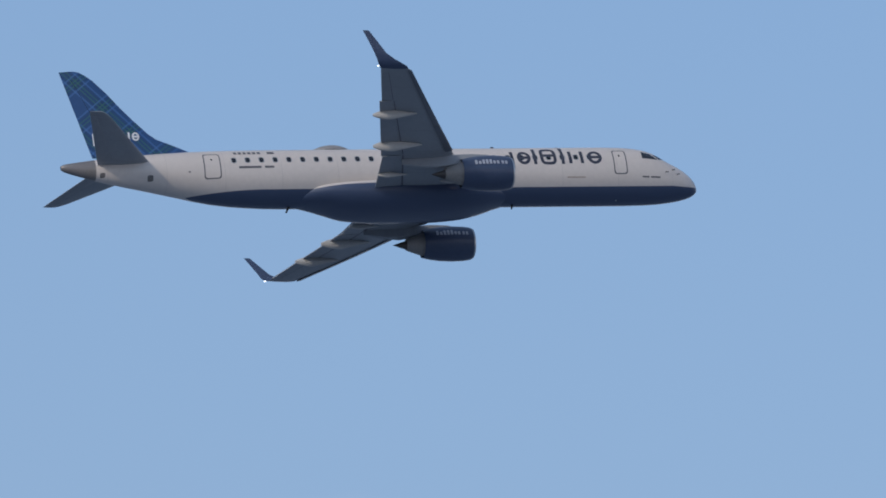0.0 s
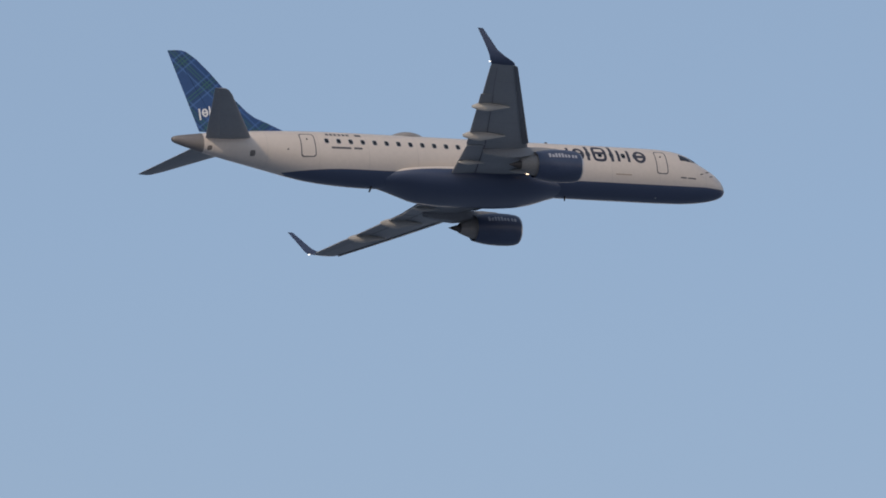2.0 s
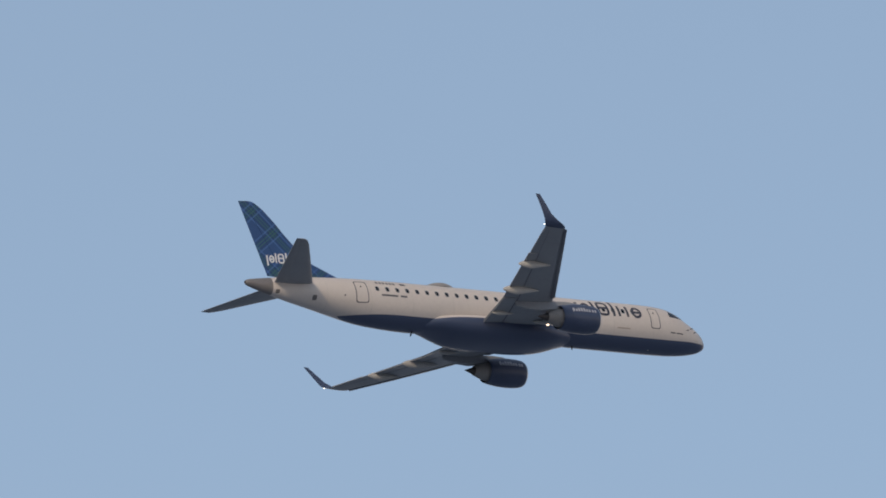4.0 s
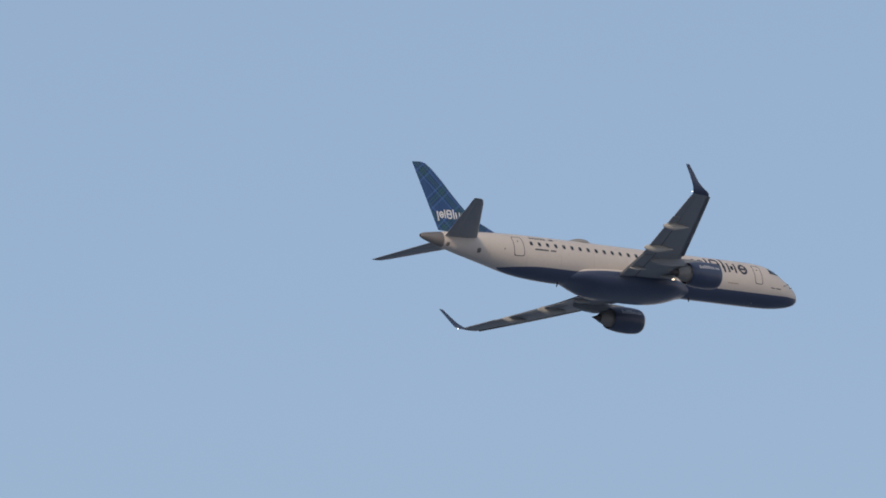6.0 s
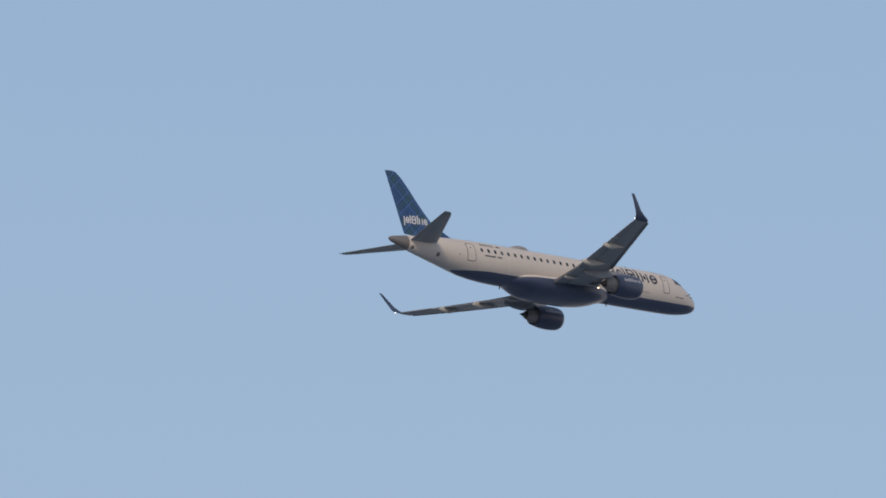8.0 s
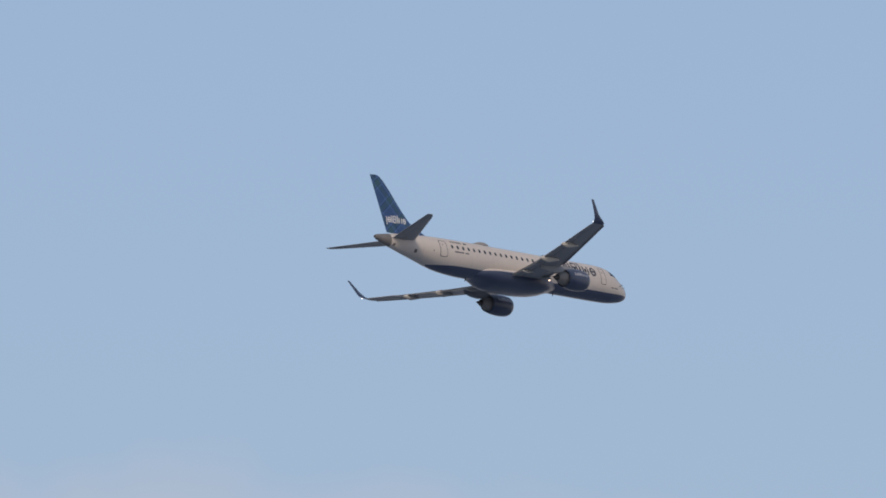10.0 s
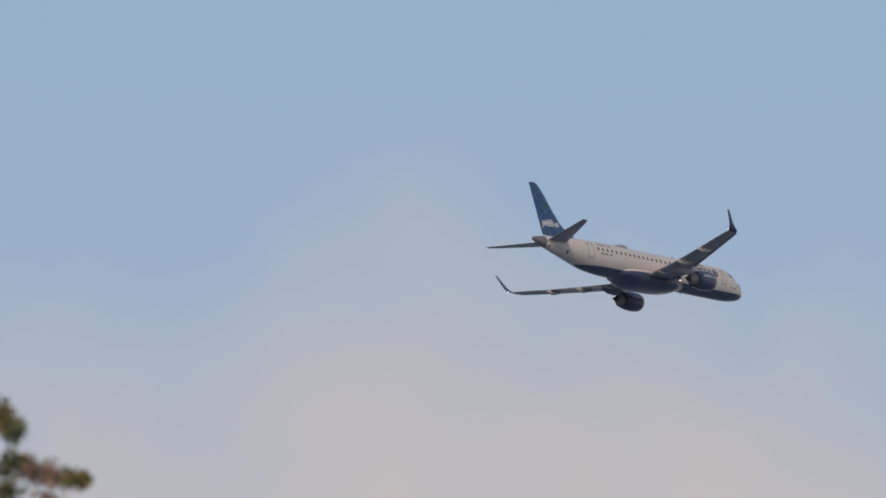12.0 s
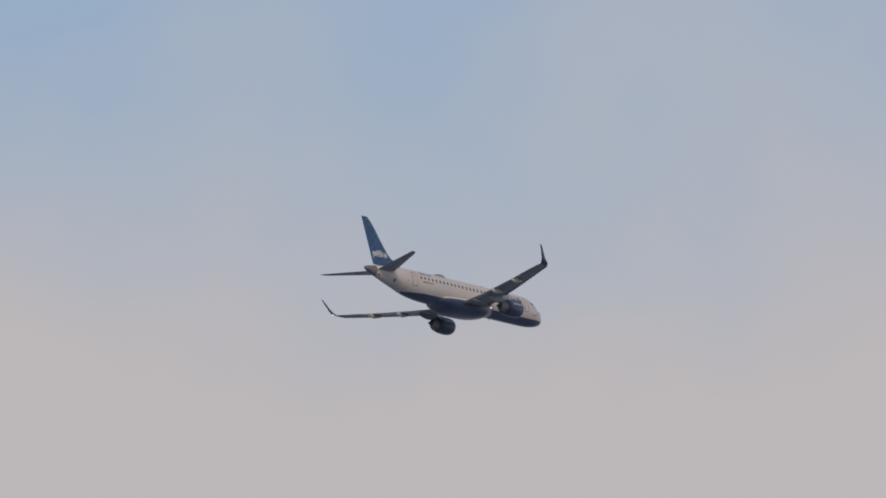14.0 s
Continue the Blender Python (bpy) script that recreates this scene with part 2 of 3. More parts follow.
airliner = tagged(new("airliner"), "white regional jet airliner with navy belly and tartan fin in flight", "airplane")


def hull_at(s):
    top, bot, hw = spline(HULL, s)
    mid = bot + (top - bot) * 0.51
    return top, bot, hw, mid


def hull_ring(s, n=48):
    top, bot, hw, mid = hull_at(s)
    ring = []
    for i in range(n):
        a = 2 * math.pi * i / n
        c, q = math.cos(a), math.sin(a)
        z = mid + (top - mid if c > 0 else mid - bot) * c
        ring.append((-s, hw * q, z))
    return ring


def skin(x, z, side, lift=0.006):
    """A point on the hull's side at that station and height, a little proud of it."""
    top, bot, hw, mid = hull_at(-x)
    r = (z - mid) / (top - mid if z > mid else mid - bot)
    return (x, side * (hw * math.sqrt(max(0.0, 1 - r * r)) + lift), z)


stations = [0, 0.03, 0.08, 0.15, 0.25, 0.38, 0.5, 0.7, 0.9, 1.1, 1.35, 1.6, 1.85, 2.1, 2.35, 2.6, 2.9, 3.2, 3.6, 4, 4.5, 5.2, 6]
stations += [6 + 1.1 * i for i in range(1, 16)] + [23.2, 24, 25, 26, 27, 28, 29, 30, 31, 32, 33, 34, 34.5]
fuselage = part("fuselage", loft([hull_ring(s) for s in stations]), white_paint, airliner, "white painted hull with a navy belly")
part("tail_cone", loft([hull_ring(s, 32) for s in (34.5, 35.0, 35.4, 35.7, 36.0, 36.2, 36.3, 36.38)]), tail_grey, airliner, "dark grey metal tail cone with exhaust")
bm = loft([[(-36.39, 0.075 * math.sin(a * math.pi / 8), 0.90 + 0.085 * math.cos(a * math.pi / 8)) for a in range(16)], [(-36.36, 0.075 * math.sin(a * math.pi / 8), 0.90 + 0.085 * math.cos(a * math.pi / 8)) for a in range(16)]])
part("exhaust", bm, dark_gap, airliner)

# wing-to-body fairing under the hull
FAIR = [(11.0, -1.45, 0.60), (11.8, -1.66, 1.05), (12.8, -1.94, 1.52), (14.0, -2.14, 1.80), (15.8, -2.26, 1.88), (18.5, -2.28, 1.88), (20.4, -2.12, 1.76),
        (21.5, -1.80, 1.50), (22.4, -1.62, 1.12), (23.2, -1.54, 0.75), (23.8, -1.50, 0.45)]
rings = []
for i in range(31):
    s = 11.0 + i * 12.8 / 30
    bot, hw = spline(FAIR, s)
    top = -0.52 - 0.20 * abs(s - 17) / 6
    mid = -1.05
    ring = []
    for k in range(32):
        a = 2 * math.pi * k / 32
        c, q = math.cos(a), math.sin(a)
        e = 0.80
        ring.append((-s, hw * math.copysign(abs(q) ** e, q), mid + (top - mid if c > 0 else mid - bot) * math.copysign(abs(c) ** e, c)))
    rings.append(ring)
part("belly_fairing", loft(rings), white_paint, airliner, "bulged navy fairing at the wing roots")

# wings
FOIL = [(0.0, 0.0), (0.012, 0.18), (0.04, 0.32), (0.1, 0.44), (0.2, 0.5), (0.35, 0.5), (0.5, 0.43), (0.65, 0.32), (0.8, 0.18), (0.93, 0.06), (1.0, 0.012)]


def foil(le, te, thick, up, camber=0.0):
    """Ring of points from leading to trailing edge; thick in metres, up the direction of the thickness."""
    le, te, up = Vector(le), Vector(te), Vector(up).normalized()
    pts = [le.lerp(te, c) + up * thick * h for c, h in FOIL]
    pts += [le.lerp(te, c) - up * thick * h * (0.85 if c < 0.6 else 0.85 - camber) for c, h in FOIL[:0:-1]]
    return pts


def wing_le(y):
    return -15.55 - 0.525 * (y - 5.26)


def wing_te(y):
    return -19.05 - 0.09 * (y - 1.7) if y < 5.0 else -19.35 - 0.243 * (y - 5.0)


def wing_z(y):
    return -1.03 + 0.0915 * (y - 1.7) + 0.0018 * (y - 1.7) ** 2


def wing_tilt(y):
    """Height lost per metre of chord behind the middle of the chord."""
    return 0.075 * max(0.0, 1 - y / 13.5)


def wing_pt(y, c, side, dz=0.0):
    le, te = wing_le(y), wing_te(y)
    x = le + (te - le) * c
    return (x, side * y, wing_z(y) - wing_tilt(y) * (le - te) * (c - 0.5) + dz)


def wing_thick(y):
    return 0.62 - 0.036 * y


def wing_slab(side, y0, y1, c0, c1, lift=0.0, thin=1.0, shift=0.0, steps=4, droop=(0.0, 0.0)):
    """A piece of the wing's lower skin between two chord fractions, laid just below it."""
    rings = []
    for i in range(steps + 1):
        y = y0 + (y1 - y0) * i / steps
        le, te = wing_le(y), wing_te(y)
        pts = []
        for k in range(7):
            c = c0 + (c1 - c0) * k / 6
            h = np.interp(c, [a for a, _ in FOIL], [b for _, b in FOIL]) if c <= 1 else 0.012
            x, yy, z = wing_pt(y, c, side)
            pts.append((x - shift, yy, z - wing_thick(y) * 0.85 * h * thin - lift - (droop[0] + (droop[1] - droop[0]) * i / steps) * k / 6))
        low = [(x, yy, z + 0.05 * thin) for x, yy, z in pts]
        rings.append(pts + low[::-1])
    return loft(rings)


def wing(side):
    name = "wing"
    rings = []
    for y in (0.6, 1.7, 3.0, 4.2, 5.0, 6.5, 8.0, 9.5, 11.0, 12.4, 13.2, 13.45):
        rings.append(foil(wing_pt(y, 0, side), wing_pt(y, 1, side), wing_thick(y), (0, 0, 1)))
    w = part(name, loft(rings), grey_paint, airliner, "grey swept wing with upturned tip")
    # upturned tip
    tip, z0 = [], wing_z(13.45)
    for y, dz, le, te, cant, th in ((13.45, 0.0, wing_le(13.45), wing_te(13.45), 8, 0.135), (13.60, 0.05, -19.95, -21.52, 20, 0.125), (13.76, 0.15, -20.24, -21.60, 38, 0.115),
                                    (13.90, 0.34, -20.68, -21.68, 58, 0.10), (14.02, 0.66, -21.15, -21.82, 70, 0.085), (14.20, 1.25, -21.60, -22.10, 74, 0.06), (14.36, 1.83, -22.05, -22.40, 75, 0.03), (14.37, 1.86, -22.08, -22.42, 75, 0.015)):
        c = radians(cant)
        tip.append(foil((le, side * y, z0 + dz), (te, side * y, z0 + dz + 0.01), th, (0, -side * math.sin(c), math.cos(c))))
    part("winglet", loft(tip), navy_paint, w, "navy painted upturned winglet")
    # slat along the leading edge
    for a, b in ((2.1, 3.9), (5.2, 7.9), (7.93, 10.6), (10.63, 13.35)):
        rings = []
        for i in range(5):
            y = a + (b - a) * i / 4
            ch = wing_le(y) - wing_te(y)
            front, t, zf = wing_le(y) + 0.10 + 0.006 * max(0.0, y - 3.0), wing_thick(y), wing_pt(y, 0.03, side)[2]
            rings.append([(front, side * y, zf - 0.07), (front - 0.06, side * y, zf + t * 0.14 - 0.05), (front - 0.11 * ch - 0.08, side * y, zf + t * 0.42),
                          (front - 0.10 * ch - 0.08, side * y, zf + t * 0.28), (front - 0.12, side * y, zf - 0.06), (front - 0.085 * ch - 0.1, side * y, zf - t * 0.40 - 0.035), (front - 0.06, side * y, zf - t * 0.24 - 0.05)])
        part("slat", loft(rings), slat_metal, w, "dark metal leading-edge slat")
    # flaps slightly run out, and the aileron
    for a, b, dr in ((1.9, 4.95, (0.14, 0.12)), (5.05, 10.35, (0.12, 0.06))):
        part("flap", wing_slab(side, a, b, 0.72, 1.0, 0.03, 1.0, 0.06 if a < 5 else 0.14, 4, dr), flap_paint, w, "grey trailing-edge flap")
        part("flap_gap", wing_slab(side, a, b, 0.705, 0.725, 0.006), joint_grey, w)
    part("aileron", wing_slab(side, 10.45, 13.1, 0.74, 1.0, 0.008), flap_paint, w, "grey aileron")
    part("aileron_gap", wing_slab(side, 10.45, 13.1, 0.725, 0.742, 0.004), joint_grey, w)
    # flap track fairings
    for y, length, r in ((3.3, 1.7, 0.17), (6.2, 2.8, 0.35), (9.3, 2.5, 0.31)):
        te, rings = wing_te(y) + (0.12 if y < 5 else -0.20), []
        for i in range(13):
            t = i / 12
            rr = r * (min(1.0, 0.1 + 1.5 * t) * (1.0 if t < 0.55 else 1 - 0.75 * ((t - 0.55) / 0.45) ** 2.2))
            x = te + length * 0.86 - length * t
            z = wing_pt(y, 1 - (x - te) / (wing_le(y) - wing_te(y)), side)[2] - wing_thick(y) * 0.34 * (1 - t) - 0.13 - 0.12 * t
            rings.append([(x, side * y + rr * 0.62 * math.sin(2 * math.pi * k / 14), z + rr * math.cos(2 * math.pi * k / 14)) for k in range(14)])
        part("flap_track_fairing", loft(rings), fairing_paint, w, "pale boat-shaped flap track fairing")
    # lamps at the tip
    bm = bmesh.new()
    bmesh.ops.create_icosphere(bm, subdivisions=2, radius=0.045, matrix=Matrix.Translation((-21.58, side * 13.62, wing_z(13.45) + 0.06)) @ Matrix.Diagonal((1.6, 0.8, 0.8, 1)))
    part("tip_lamp", bm, lamp_white, w, "small white lamp at the wing tip")
    return w


wings = [wing(side) for side in (-1, 1)]

# engines under the wings
COWL = [(0.0, 0.80), (0.05, 0.86), (0.2, 0.915), (0.6, 0.965), (1.2, 0.985), (1.9, 0.96), (2.5, 0.90), (3.0, 0.82), (3.22, 0.77)]


def turned(profile, cx, cy, cz, n=40, squash=1.0, bm=None):
    """Rings round an axis along x, from (distance aft, radius) rows."""
    return loft([[(cx - s, cy + r * math.sin(2 * math.pi * k / n), cz + squash * r * math.cos(2 * math.pi * k / n)) for k in range(n)] for s, r in profile], cap=False, bm=bm)


def engine(side):
    cx, cy, cz = -12.00, side * 4.5, -1.80
    e = part("engine", turned([(0.10, 0.87), (0.2, 0.915), (0.6, 0.965), (1.2, 0.985), (1.9, 0.955), (2.4, 0.89), (2.75, 0.82), (2.92, 0.78), (2.90, 0.76), (2.5, 0.79), (2.0, 0.82)], cx, cy, cz), navy_paint, airliner, "navy jet engine nacelle slung under the wing")
    part("intake_lip", turned([(0.55, 0.72), (0.25, 0.745), (0.08, 0.765), (0.01, 0.795), (0.0, 0.82), (0.03, 0.85), (0.10, 0.872)], cx, cy, cz), bare_metal, e, "bare metal intake lip")
    part("duct", turned([(0.54, 0.722), (0.8, 0.70), (1.0, 0.695)], cx, cy, cz), frame_grey, e)
    part("spinner", turned([(0.55, 0.01), (0.62, 0.08), (0.75, 0.16), (0.95, 0.23)], cx, cy, cz, 20), dark_gap, e)
    for k in range(22):
        a = 2 * math.pi * k / 22
        bm = bmesh.new()
        v = []
        for r, tw in ((0.2, 0.10), (0.45, 0.07), (0.69, 0.03)):
            for d in (-1, 1):
                ang = a + d * 0.11
                v.append(bm.verts.new((cx - 0.95 - d * tw, cy + r * math.sin(ang), cz + r * math.cos(ang))))
        bm.faces.new((v[0], v[1], v[3], v[2]))
        bm.faces.new((v[2], v[3], v[5], v[4]))
        part("fan_blade", bm, dark_gap, e)
    part("core_cowl", turned([(2.0, 0.70), (2.6, 0.69), (2.95, 0.62), (3.3, 0.51), (3.65, 0.39), (3.85, 0.315), (3.84, 0.295), (3.6, 0.28)], cx, cy, cz - 0.03, 32), core_metal, e, "dull grey metal core cowl and nozzle")
    part("exhaust_cone", turned([(3.5, 0.27), (3.85, 0.25), (4.2, 0.145), (4.45, 0.06), (4.60, 0.01)], cx, cy, cz - 0.05, 24), hot_metal, e, "heat-stained exhaust cone")
    part("bypass_back", turned([(2.0, 0.82), (2.02, 0.4)], cx, cy, cz, 32), dark_gap, e)
    # pylon up to the wing
    rings = []
    for s, lo, hi, hw in ((0.75, 0.90, 0.97, 0.03), (1.3, 0.80, 1.08, 0.13), (2.2, 0.7, 1.10, 0.19), (3.2, 0.5, 1.06, 0.21), (4.2, 0.36, 0.95, 0.20), (5.2, 0.42, 0.90, 0.15), (6.2, 0.62, 0.86, 0.05)):
        rings.append([(cx - s, cy + hw * p, cz + z) for p, z in ((-1, lo), (-1, hi), (-0.5, hi + 0.04), (0.5, hi + 0.04), (1, hi), (1, lo), (0.5, lo - 0.05), (-0.5, lo - 0.05))])
    part("pylon", loft(rings), flap_paint, e, "grey engine pylon", bevel=0.02)
    return e


engines = [engine(side) for side in (-1, 1)]

# fin with a long dorsal fillet, and the rudder
FIN_LE = [(1.50, -28.3), (1.78, -28.85), (2.25, -29.85), (2.62, -30.72), (2.95, -31.15), (3.87, -31.98), (4.55, -32.55), (5.45, -33.23), (6.30, -33.98), (6.60, -34.36), (6.75, -34.60), (6.81, -34.85)]


def fin_te(z):
    return -34.50 - (z - 1.44) * 0.2455


def fin_rings(c0, c1, zs, wide):
    rings = []
    for z in zs:
        le = float(np.interp(z, [a for a, _ in FIN_LE], [b for _, b in FIN_LE]))
        te = fin_te(z)
        th = wide * (0.52 - 0.047 * z)
        pts = []
        cs = [c0 + (c1 - c0) * i / 10 for i in range(11)]
        for sgn in (1, -1):
            for c in (cs if sgn > 0 else cs[::-1]):
                h = float(np.interp(c, [a for a, _ in FOIL], [b for _, b in FOIL]))
                pts.append((le + (te - le) * c, sgn * (th * h + 0.004), z))
        rings.append(pts)
    return rings


zs = [1.30, 1.5, 1.78, 2.0, 2.25, 2.62, 2.95, 3.4, 3.87, 4.55, 5.45, 6.30, 6.60, 6.75, 6.81]
fin = part("fin", loft(fin_rings(0.0, 0.70, zs, 1.0)), tartan, airliner, "tall fin painted with a blue and green tartan")
part("rudder", loft(fin_rings(0.708, 1.0, zs[1:], 0.98)), tartan, fin, "tartan painted rudder")
# tailplane
for side in (-1, 1):
    rings = []
    for i, y in enumerate((0.35, 0.9, 2.0, 3.2, 4.4, 5.4, 5.85, 5.98, 6.03)):
        t = (y - 0.5) / 5.5
        le, te = -31.35 - 3.72 * t, -34.40 - 1.60 * t
        if y > 5.6:
            le -= (y - 5.6) ** 2 * 1.4
        rings.append(foil((le, side * y, 0.80 + 0.105 * y), (te, side * y, 0.80 + 0.105 * y), 0.36 - 0.045 * y if y < 6 else 0.04, (0, 0, 1)))
    st = part("tailplane", loft(rings), grey_paint, airliner, "grey swept tailplane")
    rings = []
    for y in (0.95, 2.5, 4.2, 5.75):
        t = (y - 0.5) / 5.5
        le, te = -31.35 - 3.72 * t, -34.40 - 1.60 * t
        x0 = le + (te - le) * 0.70
        z = 0.80 + 0.105 * y
        rings.append([(x0, side * y, z - 0.09 + 0.006 * y), (x0 - 0.02, side * y, z - 0.10 + 0.006 * y), (te - 0.01, side * y, z - 0.012), (te - 0.01, side * y, z + 0.012), (x0, side * y, z)])
    part("elevator", loft(rings), flap_paint, st, "grey elevator")


# ---- openings and markings on the hull ----
def patch(name, x0, x1, z0, z1, side, mat, parent, label="", round_=0.0, lift=0.006, slant=0.0, ring=0.0):
    """A panel that follows the hull, with rounded corners; ring > 0 leaves only its rim."""
    bm = bmesh.new()

    def inset(d):
        pts, r = [], max(0.001, round_ - d * 0.5)
        ax, bx, az, bz = x0 + d, x1 - d, z0 + d, z1 - d
        for cx, cz, a0 in ((bx - r, bz - r, 0), (ax + r, bz - r, 90), (ax + r, az + r, 180), (bx - r, az + r, 270)):
            for k in range(5):
                a = radians(a0 + 22.5 * k)
                pts.append((cx + r * math.cos(a), cz + r * math.sin(a)))
        dense = []
        for p, q in zip(pts, pts[1:] + pts[:1]):
            m = 6 if math.hypot(p[0] - q[0], p[1] - q[1]) > 0.15 else 1
            dense += [(p[0] + (q[0] - p[0]) * i / m, p[1] + (q[1] - p[1]) * i / m) for i in range(m)]
        return dense

    def put(p, up=0.0):
        return skin(p[0] + slant * (p[1] - z0), p[1], side, lift + up)

    outer = inset(0.0)
    if ring:
        inner = [(x0 + (x1 - x0) / 2 + (x - (x0 + x1) / 2) * (1 - 2 * ring / (x1 - x0)), (z0 + z1) / 2 + (z - (z0 + z1) / 2) * (1 - 2 * ring / (z1 - z0))) for x, z in outer]
        loops = [[put(p, -0.02) for p in outer], [put(p) for p in outer], [put(p) for p in inner], [put(p, -0.02) for p in inner]]
        loft(loops, cap=False, bm=bm)
    else:
        mid = ((x0 + x1) / 2, (z0 + z1) / 2)
        shrink = [[(mid[0] + (x - mid[0]) * f, mid[1] + (z - mid[1]) * f) for x, z in outer] for f in (1.0, 0.75, 0.5, 0.25, 0.02)]
        loops = [[put(p, -0.02) for p in outer]] + [[put(p) for p in s] for s in shrink]
        loft(loops, cap=False, bm=bm)
    return part(name, bm, mat, parent, label)


def quad_pane(name, corners, side, label, n=6):
    """A four-cornered pane that follows the hull; corners (x, z) in turn."""
    bm = bmesh.new()
    a, b, c, d = (Vector(p) for p in corners)
    rows = [[a.lerp(b, i / n).lerp(d.lerp(c, i / n), j / n) for i in range(n + 1)] for j in range(n + 1)]
    loft([[skin(p.x, p.y, side, 0.008) for p in r] + [skin(p.x, p.y, side, -0.012) for p in r[::-1]] for r in rows], bm=bm)
    return part(name, bm, glass_dark, fuselage, label)


for side in (-1, 1):
    for k in range(27):
        x = -26.86 + 0.787 * k
        w = patch("cabin_window", x - 0.17, x + 0.17, 0.44, 0.86, side, frame_grey, fuselage, "", 0.13, 0.004)
        patch("pane", x - 0.125, x + 0.125, 0.48, 0.82, side, glass_dark, w, "", 0.10, 0.009)
    for x0, x1 in ((-28.60, -27.64), (-5.06, -4.28)):
        d = patch("cabin_door", x0, x1, -0.42, 1.16, side, mark_small, fuselage, "white cabin door outlined in dark grey", 0.16, 0.006, 0.02, ring=0.06)
        patch("door_leaf", x0 + 0.06, x1 - 0.06, -0.36, 1.10, side, white_paint, d, "", 0.11, 0.004, 0.02)
        patch("door_window", (x0 + x1) / 2 - 0.05, (x0 + x1) / 2 + 0.05, 0.66, 0.80, side, glass_dark, d, "", 0.07, 0.009)
    quad_pane("cockpit_side_window", ((-3.30, 0.60), (-2.36, 0.58), (-2.76, 1.00), (-3.26, 1.12)), side, "dark wedge-shaped cockpit side window")
    quad_pane("windshield", ((-2.28, 0.60), (-1.96, 0.70), (-2.16, 0.98), (-2.62, 0.99)), side, "dark cockpit windshield pane")
    patch("outflow_vent", -31.72, -31.40, -0.26, 0.03, side, vent_grey, fuselage, "dark square vent", 0.08, 0.006)
    patch("tail_vent", -34.30, -34.02, 0.16, 0.38, side, vent_grey, fuselage, "dark square vent", 0.06, 0.006)
    patch("static_port", -29.46, -29.34, -0.02, 0.10, side, vent_grey, fuselage, "", 0.05, 0.006)
    patch("service_label", -7.80, -6.75, -0.60, -0.53, side, label_tan, fuselage, "faded tan service label", 0.02, 0.006)
    # maker's and registration markings as plain bars
    for i in range(6):
        patch("registration_bar", -26.76 + 0.27 * i, -26.76 + 0.27 * i + 0.17, 1.10, 1.30, side, mark_small, fuselage, "", 0.02, 0.006)
    patch("flag_bar", -24.85, -24.45, 1.10, 1.30, side, mark_small, fuselage, "", 0.02, 0.006)
    for a, b in ((-26.62, -25.35), (-25.15, -24.62)):
        patch("marking_bar", a, b, 0.12, 0.25, side, mark_small, fuselage, "", 0.02, 0.006)
    for a, b in ((-3.42, -3.02), (-2.92, -2.36)):
        patch("name_bar", a, b, -0.58, -0.50, side, mark_small, fuselage, "", 0.02, 0.006)


# the airline's word mark: plain bars and loops, on the hull, the fin and the cowls
def oval(cx, cz, rx, rz, a0=0, a1=360, n=28, square=1.0):
    """Points round an oval, or along a part of it; square < 1 pulls it towards a box."""
    pts = []
    for i in range(n if a1 - a0 == 360 else n + 1):
        a = radians(a0 + (a1 - a0) * i / n)
        c, q = math.cos(a), math.sin(a)
        pts.append((cx + rx * math.copysign(abs(c) ** square, c), cz + rz * math.copysign(abs(q) ** square, q)))
    return pts


def stroke(name, pts, closed, width, place, mat, parent):
    """A flat strip of even width along points (u, v), laid on a surface by place(u, v, lift)."""
    dense = []
    ring = list(zip(pts, pts[1:] + pts[:1])) if closed else list(zip(pts, pts[1:]))
    for (u0, v0), (u1, v1) in ring:
        m = max(1, int(math.hypot(u1 - u0, v1 - v0) / 0.06))
        dense += [(u0 + (u1 - u0) * i / m, v0 + (v1 - v0) * i / m) for i in range(m)]
    if not closed:
        dense.append(pts[-1])
    rings, k = [], len(dense)
    for i, (u, v) in enumerate(dense):
        a, b = (dense[i - 1], dense[(i + 1) % k]) if closed else (dense[max(0, i - 1)], dense[min(k - 1, i + 1)])
        d = Vector((b[0] - a[0], b[1] - a[1])).normalized() * width / 2
        l, r = (u - d.y, v + d.x), (u + d.y, v - d.x)
        rings.append([place(*l, 0.014), place(u, v, 0.014), place(*r, 0.014), place(*r, -0.012), place(*l, -0.012)])
    if closed:
        rings.append(rings[0])
    bm = loft(rings, cap=not closed)
    bmesh.ops.remove_doubles(bm, verts=bm.verts, dist=1e-5)
    part(name, bm, mat, parent, smooth=False)


def word_mark(u0, v0, wide, unit, width, place, mat, parent):
    """Bars and loops from u0 forward, standing on v0; unit is the height of the low ones, wide their spacing."""
    shapes = [([(0.30, -0.40), (0.30, 1.0)], False), (oval(1.08, 0.5, 0.34, 0.41), True), ([(1.80, 1.28), (1.80, 0.0)], False),
              (oval(2.69, 0.62, 0.43, 0.56, square=0.5), True), ([(3.62, 0.0), (3.62, 1.40)], False),
              ([(0.80, 0.50), (1.36, 0.50)], False), ([(2.32, 0.66), (3.06, 0.66)], False), ([(5.44, 0.50), (6.04, 0.50)], False),
              ([(4.12, 0.04), (4.12, 1.0)], False), ([(4.88, 0.04), (4.88, 1.0)], False), (oval(5.74, 0.5, 0.37, 0.41), True)]
    for pts, closed in shapes:
        stroke("wordmark_shape", [(u0 + u * wide, v0 + v * unit) for u, v in pts], closed, width, place, mat, parent)


